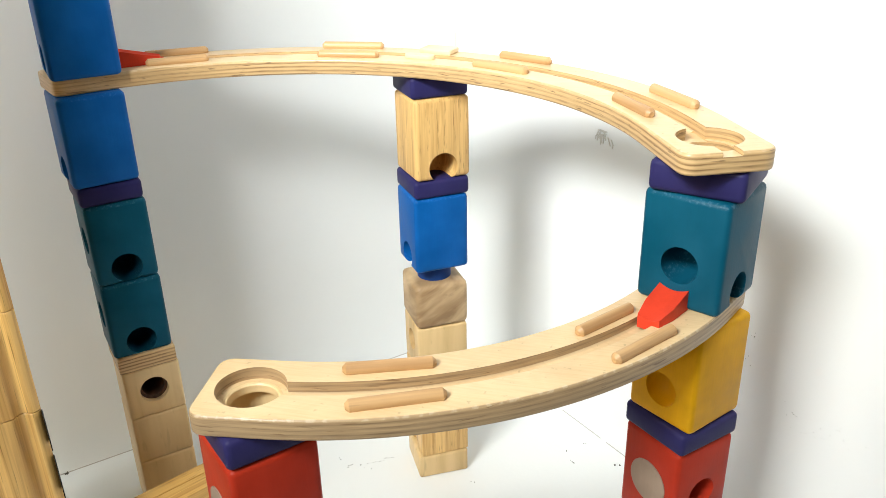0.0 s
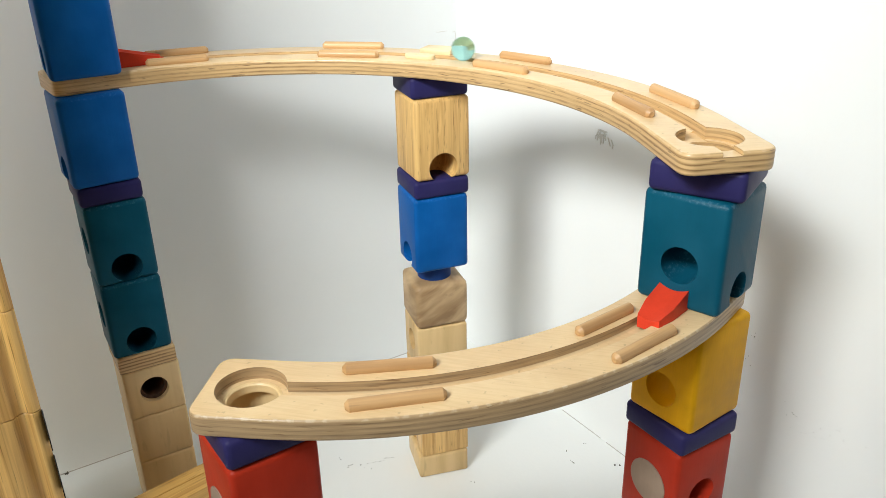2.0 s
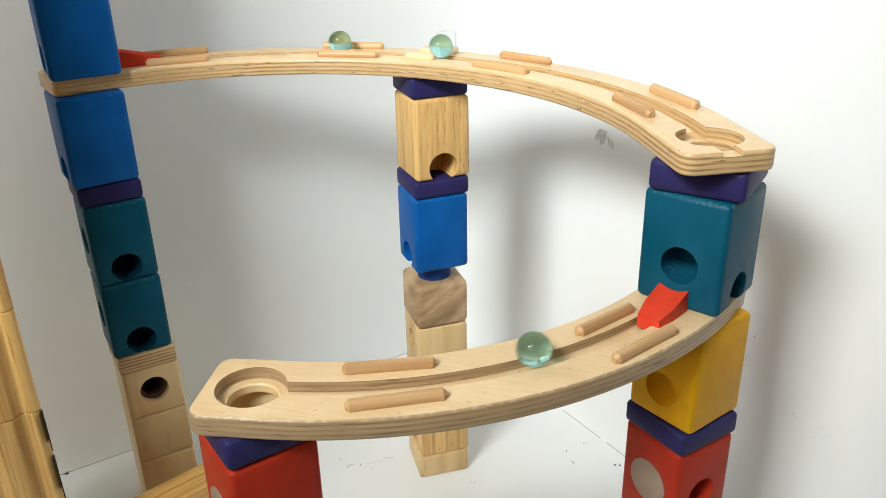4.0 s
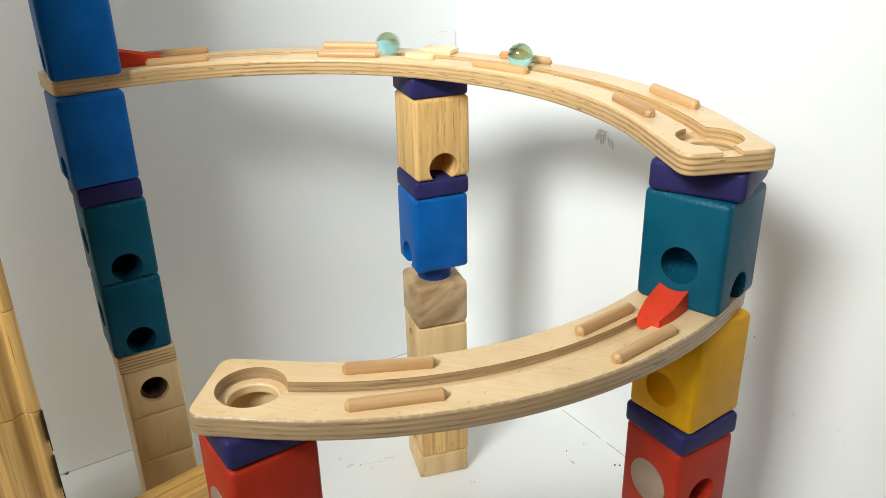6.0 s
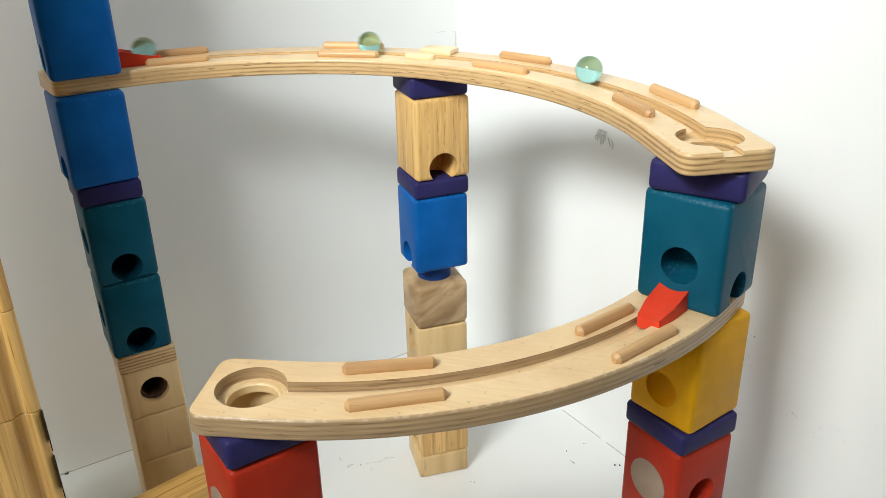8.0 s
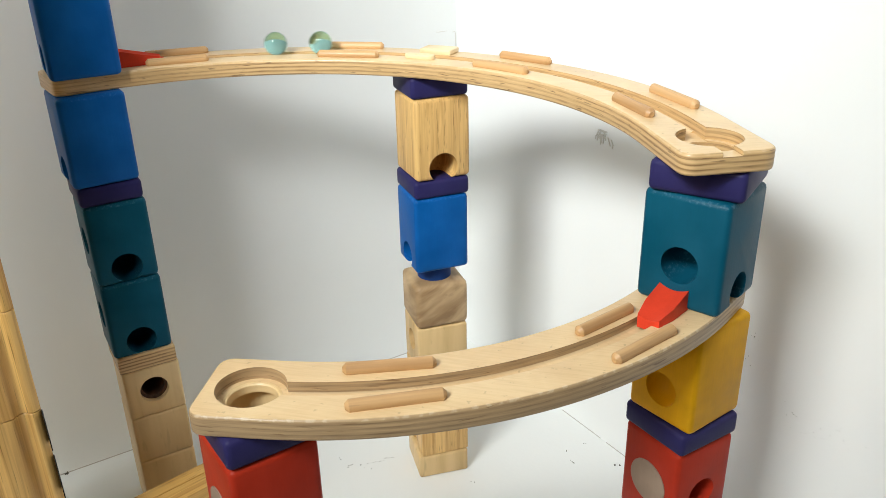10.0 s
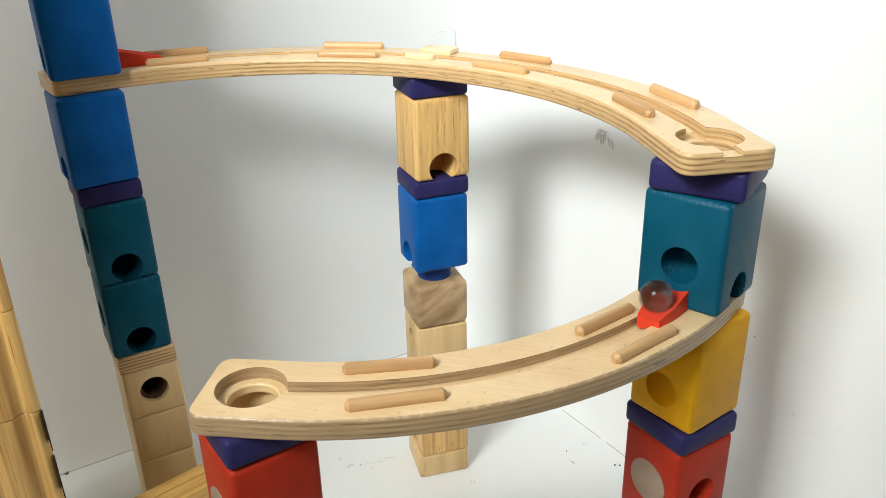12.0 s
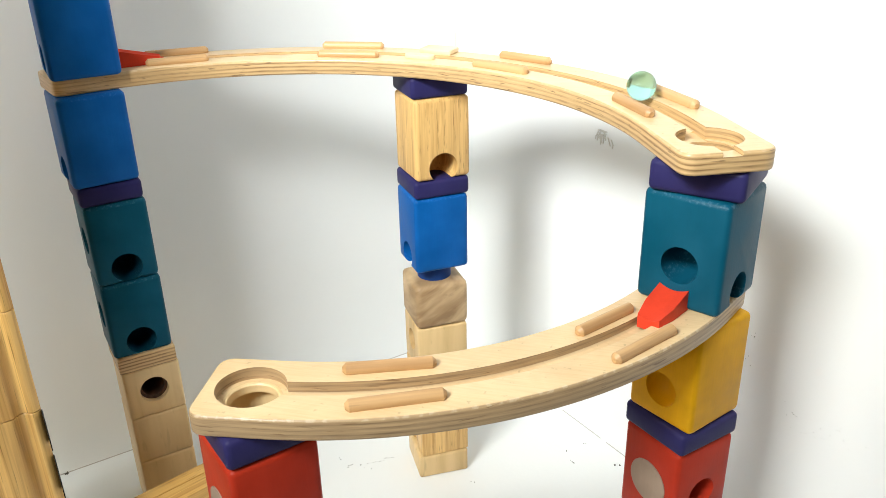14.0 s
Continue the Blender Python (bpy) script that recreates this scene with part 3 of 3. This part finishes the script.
def guide_peg(length, radius=0.0029):
    """A round peg along x, cut flat below and pointed at both ends."""
    bm = rod(radius, length - 0.0034, AX_X, 20)
    for s in (-1, 1):
        ring = [v for v in bm.verts if abs(v.co.x - s * (length - 0.0034) / 2) < 1e-5]
        cap = [f for f in bm.faces if all(v in ring for v in f.verts)]
        got = bmesh.ops.inset_region(bm, faces=cap, thickness=radius * 0.55, depth=0.0)
        for v in cap[0].verts:
            v.co.x += s * 0.0017
    return bm


def hole_ring(r_out, r_in, h):
    """A plain turned ring with an eased upper rim."""
    bm = bmesh.new()
    prof = [(r_in, 0.0), (r_out, 0.0), (r_out, h), (r_in + 0.0006, h), (r_in, h - 0.0006)]
    n = 56
    loops = [[bm.verts.new((r * math.cos(2 * math.pi * k / n), r * math.sin(2 * math.pi * k / n), z)) for r, z in prof] for k in range(n)]
    for k in range(n):
        a, b = loops[k], loops[(k + 1) % n]
        for q in range(len(prof)):
            w = (q + 1) % len(prof)
            bm.faces.new((a[q], b[q], b[w], a[w]))
    bmesh.ops.recalc_face_normals(bm, faces=bm.faces[:])
    return bm


def rail(name, label, ring, a_arc, hole_d, a_start, half, z, pegs, slot, tip, ply):
    """The arc runs from a_start down to a_arc degrees, then straight on; the hole lies hole_d past the arc's end."""
    r = ring["r"]
    plan = arc_plan(r, half, a_arc, a_start, hole_d + tip, 0.0225)
    bm = prism(plan, 0, HR, 0.0014)
    local = pose(0, 0, 0, 0, 0, a_arc)
    hc = local @ Vector((r, -hole_d, 0))
    tools = [rod(0.0149, 0.02, pose(hc.x, hc.y, HR - 0.0058 + 0.01), 56), rod(0.0125, 0.05, pose(hc.x, hc.y, 0), 56),
             groove_cut(r, 0.0049, a_arc, a_start - 2.5, 0.0064, 0.0052)]
    if hole_d > 0.001:
        run = box(r - 0.0049, r + 0.0049, -hole_d, 0.0004, HR - 0.0064, HR + 0.01)
        run.transform(local)
        tools.append(run)
    notch = box(-slot, slot, -0.016, 0.016, HR - 0.0022 * min(1, slot / 0.0015), HR + 0.01)
    notch.transform(local @ pose(r, -hole_d - 0.024, 0))
    tools.append(notch)
    bm = carve(bm, tools)
    ob = part(name, bm, ply, None, label, pose(ring["cx"], ring["cy"], z), 42)
    tagged(ob, label, "marble rail", "curved rails")
    if slot < 0.002:
        part("hole_ring", hole_ring(0.01246, 0.0106, HR - 0.0062), PALE, ob, "plain pale wooden ring in the hole", pose(hc.x, hc.y, 0.0004))
    for a0, a1, rr, skew in pegs:
        mid = (a0 + a1) / 2
        length = abs(radians(a1 - a0)) * rr
        part("guide_peg", guide_peg(length), PEG, ob, "round reddish beech guide peg",
             pose(rr * math.cos(radians(mid)), rr * math.sin(radians(mid)), HR + 0.0015, 0, 0, mid + 90 + skew), 24)
    return ob


pegs1 = [(115.4, 104.4, 0.2065, 0), (114.8, 104.4, 0.2352, 0), (84.5, 72.8, 0.2060, 0), (85.2, 74.6, 0.2355, 0),
         (53.8, 42.2, 0.2055, 0), (53.5, 44.0, 0.2355, 0), (21.4, 10.9, 0.2055, 0), (23.2, 13.0, 0.2335, 0)]
pegs2 = [(-89.7, -78.4, 0.2030, 0), (-88.9, -78.6, 0.2285, 4), (-59.6, -49.1, 0.2050, 2), (-60.0, -49.8, 0.2310, 3)]
upper = rail("curved_rail", "long curved birch plywood rail with grooved marble track", RAIL1, 8.5, 0.0260, 125.6, 0.0220, Z_R1 + 0.0001, pegs1, 0.0045, 0.0228, PLY)
lower = rail("curved_rail", "curved birch plywood rail ending in a round hole", RAIL2, -97.5, 0.0078, -38.7, 0.0217, Z_R2 + 0.0001, pegs2, 0.0011, 0.0205, PLY_SHADED)


def joint_clip():
    """Two cream cheeks and a floor strip that bridge the long rail's track."""
    e = new("track_insert")
    e.matrix_basis = Matrix.Translation(at(RAIL1, 65.0, 0.2195, Z_TOP1)) @ pose(0, 0, 0, 0, 0, 155.0)
    tagged(e, "cream wooden insert set into the rail's track", "track insert")
    part("cheek", prism([(x, y) for x, y in stadium(0.021, 0.0034)], -0.0002, 0.0032, 0.0010), CREAM, e, "", pose(0.0008, 0.0088, 0))
    part("cheek", box(-0.0115, 0.0115, -0.0075, 0.0075, -0.0002, 0.0036, 0.0012), CREAM, e, "", pose(-0.003, -0.0128, 0))
    part("floor_strip", box(-0.012, 0.012, -0.0046, 0.0046, -0.0055, -0.0040, 0.0004), CREAM, e)
    return e


def stadium(length, r, n=10):
    out = []
    for s in (1, -1):
        for i in range(n + 1):
            a = -math.pi / 2 + math.pi * i / n
            out.append((s * (length / 2 - r + r * math.cos(a)), s * r * math.sin(a)))
    return out


joint_clip()


def exit_ramp(label, origin, heading, length=0.0252, back=0.0106, width=0.0150):
    """A hollowed wedge that leads a marble from a block down into the track; +x is downhill."""
    bm = bmesh.new()
    rows = []
    nx, ny = 8, 8
    for i in range(nx + 1):
        t = i / nx
        x = length * t
        w = width / 2 if t < 0.6 else width / 2 + (0.0056 - width / 2) * (t - 0.6) / 0.4
        crest = back + (0.0028 - back) * t ** 0.9
        row = []
        for j in range(ny + 1):
            s = 2 * j / ny - 1
            row.append(bm.verts.new((x, s * w, crest - 0.0022 * (1 - s * s) * (1 - 0.3 * t) + 0.0010)))
        row.append(bm.verts.new((x, w, 0.0003 if t < 0.9 else -0.003)))
        row.append(bm.verts.new((x, -w, 0.0003 if t < 0.9 else -0.003)))
        rows.append(row)
    n = len(rows[0])
    for a, b in zip(rows, rows[1:]):
        for k in range(n):
            bm.faces.new((a[k], b[k], b[(k + 1) % n], a[(k + 1) % n]))
    bm.faces.new(rows[0])
    bm.faces.new(rows[-1][::-1])
    bmesh.ops.recalc_face_normals(bm, faces=bm.faces[:])
    ob = part("exit_ramp", bm, RAMP_RED, None, label, Matrix.Translation(origin) @ pose(0, 0, 0, 0, 0, heading), 28)
    return tagged(ob, label, "ramp", "red ramps")


o = at(RAIL2, -38.7, None, Z_TOP2)
h2 = -38.7 - 90
exit_ramp("orange-red wooden ramp below a teal block's hole", o + Vector((math.cos(radians(h2)), math.sin(radians(h2)), 0)) * 0.0203, h2 - 4)
o = at(RAIL1, 125.6, 0.2150, Z_TOP1)
h1 = 125.6 - 90
exit_ramp("red wooden ramp leaving a blue block", o + Vector((math.cos(radians(h1)), math.sin(radians(h1)), 0)) * 0.0205, h1 - 4, 0.030)


def desk_lamp():
    """A flat panel lamp on a pole, facing the corner; an unseen fitting added round the light."""
    metal = material("grey_enamel", 0.4)[0]
    metal.node_tree.nodes["Principled BSDF"].inputs["Base Color"].default_value = (0.25, 0.25, 0.25, 1)
    e = new("desk_lamp")
    foot = Vector((LAMP_AT.x - 0.10, LAMP_AT.y - 0.16, 0))
    e.matrix_basis = Matrix.Translation(foot)
    tagged(e, "grey metal panel lamp on a thin pole", "lamp")
    part("base", rod(0.09, 0.02, pose(0, 0, -0.01), 40), metal, e)
    back = (LAMP_AT - LAMP_TO).normalized()
    top = LAMP_AT + back * 0.10 - foot
    part("pole", rod(0.007, top.z, pose(top.x, top.y, top.z / 2), 20), metal, e)
    flat = Vector((top.x, top.y, 0))
    part("arm", rod(0.006, flat.length, Matrix.Translation(flat / 2 + Vector((0, 0, 0.004))) @ flat.to_track_quat("Z", "Y").to_matrix().to_4x4(), 20), metal, e)
    head = carve(box(-LAMP_W / 2 - 0.012, LAMP_W / 2 + 0.012, -LAMP_H / 2 - 0.012, LAMP_H / 2 + 0.012, -0.004, 0.035, 0.004),
                 [box(-LAMP_W / 2 - 0.002, LAMP_W / 2 + 0.002, -LAMP_H / 2 - 0.002, LAMP_H / 2 + 0.002, -0.02, 0.008)])
    facing = Matrix.Translation(-foot) @ look(LAMP_AT, LAMP_TO)
    part("head", head, metal, e, "flat rectangular lamp head", facing)
    part("bracket", rod(0.009, 0.07, facing @ pose(0, 0, 0.068), 20), metal, e)


desk_lamp()


# ---- pine posts at the side
# black for strips drawn where a dark gap runs along the pine's edge
GAP_BLACK = material("gap_black", 0.95)[0]
GAP_BLACK.node_tree.nodes["Principled BSDF"].inputs["Base Color"].default_value = (0.012, 0.012, 0.012, 1)
# moulded profile of the pine: distance from the edge and how far it stands out
MOULD = [(0.0, 0.0006), (0.0016, 0.0026), (0.0046, 0.0034), (0.0092, 0.0004), (0.0100, 0.0002), (0.0160, 0.0040), (0.0240, 0.0046),
         (0.0320, 0.0006), (0.0400, 0.0040), (0.0700, 0.0040)]


def pine_post():
    """Upright stack of moulded pine sections; its near corner edge stands at EDGE."""
    az, d, hgt = radians(30.5), 0.465, 0.0663
    edge = Vector((-math.sin(az) * d, math.cos(az) * d, 0))
    to_eye = -edge.normalized()
    side = Vector((-math.cos(az), -math.sin(az), 0))
    # sections above the view are added to shade the left tower and wall
    for k in range(10):
        pts = []
        for i in range(61):
            s = i / 60 * 0.06
            j = max(k2 for k2 in range(len(MOULD) - 1) if MOULD[k2][0] <= s + 1e-9)
            (s0, h0), (s1, h1) = MOULD[j], MOULD[j + 1]
            f = 0.5 - 0.5 * math.cos(math.pi * (s - s0) / (s1 - s0))
            q = side * s + to_eye * (h0 + (h1 - h0) * f)
            pts.append((q.x, q.y))
        q = side * 0.12 + to_eye * 0.004
        pts.append((q.x, q.y))
        far, near = side * 0.12 - to_eye * 0.035, -to_eye * 0.035
        pts += [(far.x, far.y), (near.x, near.y)]
        z0 = 0.0 if k == 0 else 0.0353 + hgt * (k - 1)
        bm = prism(pts, 0, (0.0353 if k == 0 else hgt) - 0.0005, 0.0003, 1)
        bmesh.ops.recalc_face_normals(bm, faces=bm.faces[:])
        ob = part("pine_section", bm, HONEY, None, "honey coloured moulded pine section stacked upright", pose(edge.x, edge.y, z0))
        tagged(ob, category="pine block", group="pine sections")
        if k == 2:
            for f0, f1 in ((0.008, 0.033), (0.043, 0.0655)):
                part("gap_strip", box(-0.0006, 0.0, -0.012, -0.0005, f0, f1, 0.0002, 1), GAP_BLACK, ob, "thin black strip standing for a dark gap along the edge",
                     pose(-side.x * 0.0006, -side.y * 0.0006, 0, 0, 0, math.degrees(az)))


pine_post()


def pine_bar():
    a, b = Vector((-0.2290, 0.4365, 0)), Vector((-0.150, 0.5085, 0))
    ang = math.degrees(math.atan2(b.y - a.y, b.x - a.x))
    length = (b - a).length
    for i, (h, w0, w1) in enumerate(((0.060, -0.0105, -0.0002), (0.060, -0.026, -0.0110))):
        ob = part("pine_bar", box(0, length - 0.012 * i, w0, w1, 0, h, 0.0012), HONEY_LAID, None, "honey coloured pine bar lying on the floor", pose(a.x, a.y, 0, 0, 0, ang))
        tagged(ob, category="pine bar", group="pine bars")


pine_bar()


# ---- marbles
R_M = 0.0077
RIDE = 0.0067                       # height of a marble's centre over the rail's top
# leaves the left tower; upper track: first time and degrees each tenth of a second; lower track likewise
RUNS = [
    (1.5, [112.9, 100.1, 87.7, 77.4, 67.2, 58.0, 49.4, 41.0, 32.4, 23.6, 14.0, 4.1], 2.9, [-54.8, -67.5, -79.1, -90.0]),
    (2.4, [112.4, 100.9, 90.5, 81.9, 72.7, 63.6, 56.1, 49.4, 41.5, 33.2, 24.4, 14.6, 4.3], 3.9, [-54.8, -67.5, -79.1, -90.0]),
    (3.55, [112.9, 100.1, 87.7, 77.4, 67.2, 58.0, 49.4, 41.0, 32.4, 23.6, 14.0, 4.1], 4.9, [-50.0, -60.0, -71.5, -83.5, -95.0]),
    (3.75, [112.9, 100.1, 87.7, 77.4, 67.2, 58.0, 49.4, 41.0, 32.4, 23.6, 14.0, 4.1], 5.2, [-51.5, -65.0, -78.8, -92.8]),
    (5.3, [110.2, 99.7, 89.7, 80.7, 71.4, 61.5, 54.4, 46.7, 38.7, 30.9, 23.1, 14.0, 4.5], 6.8, [-54.8, -69.5, -83.1, -95.5]),
    (5.7, [107.9, 95.4, 83.9, 72.3, 61.5, 51.7, 41.5, 31.4, 20.7, 9.6], 7.0, [-52.4, -66.9, -79.6, -91.0]),
    (6.6, [116.2, 103.2, 93.3, 83.5, 74.8, 65.9, 58.0, 50.3, 43.5, 36.0, 28.8, 20.9, 12.2, 4.1], 8.3, [-56.5, -69.5, -82.0, -94.0]),
    (7.2, [115.0, 102.0, 90.5, 79.5, 69.3, 59.3, 50.3, 41.5, 32.4, 23.1, 14.0, 4.1], 8.6, [-54.8, -67.5, -79.1, -91.0]),
    (7.7, [113.2, 100.1, 87.7, 75.7, 64.5, 54.0, 44.6, 35.6, 26.4, 16.6, 6.0], 9.0, [-53.5, -66.9, -79.6, -91.5]),
    (8.0, [115.0, 102.8, 91.7, 81.2, 71.0, 61.3, 52.2, 43.2, 34.0, 24.6, 14.6, 4.1], 9.4, [-54.8, -67.5, -79.1, -91.0]),
    (9.7, [117.0, 106.0, 95.2, 84.6, 74.4, 64.5, 54.9, 46.7, 38.7, 29.8, 20.9, 10.9], 11.2, [-58.6, -70.3, -81.6, -92.6]),
    (9.8, [114.0, 102.8, 92.6, 82.8, 73.4, 64.5, 56.2, 48.1, 39.6, 31.4, 22.5, 13.4, 3.0], 11.4, [-63.5, -75.5, -87.6]),
    (10.7, [110.9, 98.9, 87.3, 76.3, 65.9, 56.2, 47.1, 38.2, 28.8, 18.7, 8.3], 12.1, [-62.9, -76.8, -90.0]),
    (12.9, [107.5, 97.0, 88.1, 79.0, 70.1, 62.1, 54.4, 48.1, 41.0, 34.4, 26.2, 20.4], 0, []),
]


def marble(mat):
    bm = bmesh.new()
    bmesh.ops.create_uvsphere(bm, u_segments=48, v_segments=24, radius=R_M)
    return finish("glass_marble", bm, mat, 180)


green_mesh, blue_mesh = marble(MARBLE), marble(MARBLE_BLUE)
MARBLES = []
for k in range(len(RUNS)):
    mo = new("glass_marble", blue_mesh if k == 12 else green_mesh)
    tagged(mo, "clear sky blue glass marble rolling down the track" if k == 12 else "clear aqua green glass marble rolling down the track", "marble", "glass marbles")
    MARBLES.append(mo)


def motions():
    lx, ly = TOWER["L"]
    rx, ry = TOWER["R"]
    leave = [run[0] - 0.3 for run in RUNS]
    hole_up = at(RAIL1, 1.7)
    hole_low = at(RAIL2, -99.6)
    face = Vector((-math.cos(radians(48.7)), -math.sin(radians(48.7)), 0))
    for i, (run, mo) in enumerate(zip(RUNS, MARBLES)):
        t0, ups, t1, lows = run
        rows = []

        def put(t, x, y, z):
            rows.append((t, pose(x, y, z)))
        # waiting in the bore of the left tower, moving up the queue
        z = Z_TOP1 + 0.0125 + i * 0.0152
        put(0.0, lx - 0.0006, ly, z)
        for k in range(i):
            put(leave[k], lx - 0.0006, ly, z)
            z -= 0.0152
            put(leave[k] + 0.07, lx - 0.0006, ly, z)
        put(leave[i] + 0.12, lx - 0.0006, ly, z)
        p = at(RAIL1, ups[0] + 9.5, 0.2160)
        if ups[0] < 118:
            put(t0 - 0.08, p.x, p.y, Z_TOP1 + 0.0115)
        for k, a in enumerate(ups):
            p = at(RAIL1, a, None if k else 0.2185)
            high = 0.0022 if (a > 111) else 0.0
            high += 0.0006 if 61 < a < 69 else 0.0
            put(t0 + 0.1 * k, p.x, p.y, Z_TOP1 + RIDE + high)
        te = t0 + 0.1 * (len(ups) - 1)
        if lows:
            put(te + 0.05, hole_up.x, hole_up.y, Z_TOP1 + 0.0022)
            if te + 0.10 < t1 - 0.17 - (0.071 if lows[0] < -56 else 0.0):
                put(te + 0.10, hole_up.x, hole_up.y, Z_R1 - 0.006)
            # a marble whose first place on the lower track lies far along was already on the ramp a tenth earlier
            early = 0.071 if lows[0] < -56 else 0.0
            put(t1 - 0.15 - early, rx, ry, Z_TOP2 + HB + 0.004)
            q = Vector((rx, ry, 0)) + face * 0.010
            put(t1 - 0.1 - early, q.x, q.y, Z_TOP2 + 0.0215)
            p = at(RAIL2, -48.2)
            if lows[0] < -51:
                put(t1 - 0.04 - early, p.x, p.y, Z_TOP2 + 0.0103)
            for k, a in enumerate(lows):
                p = at(RAIL2, a)
                put(t1 + 0.1 * k, p.x, p.y, Z_TOP2 + RIDE)
            te = t1 + 0.1 * (len(lows) - 1)
            last = lows[-1]
            put(te + 0.1 * max(0.35, min(1.0, (last + 99.6) / 10.5)), hole_low.x, hole_low.y, Z_TOP2 + 0.0005)
            nx, ny = TOWER["N"]
            put(te + 0.19, nx, ny, Z_R2 - 0.03)
            rest = 0.0125 + i * 0.0152
            put(te + 0.19 + math.sqrt(max(0.001, 2 * (Z_R2 - 0.03 - rest) / 7.0)), nx, ny, min(rest, Z_R2 - 0.032))
            put(14.0, nx, ny, min(rest, Z_R2 - 0.032))
        walk(mo, rows)


motions()
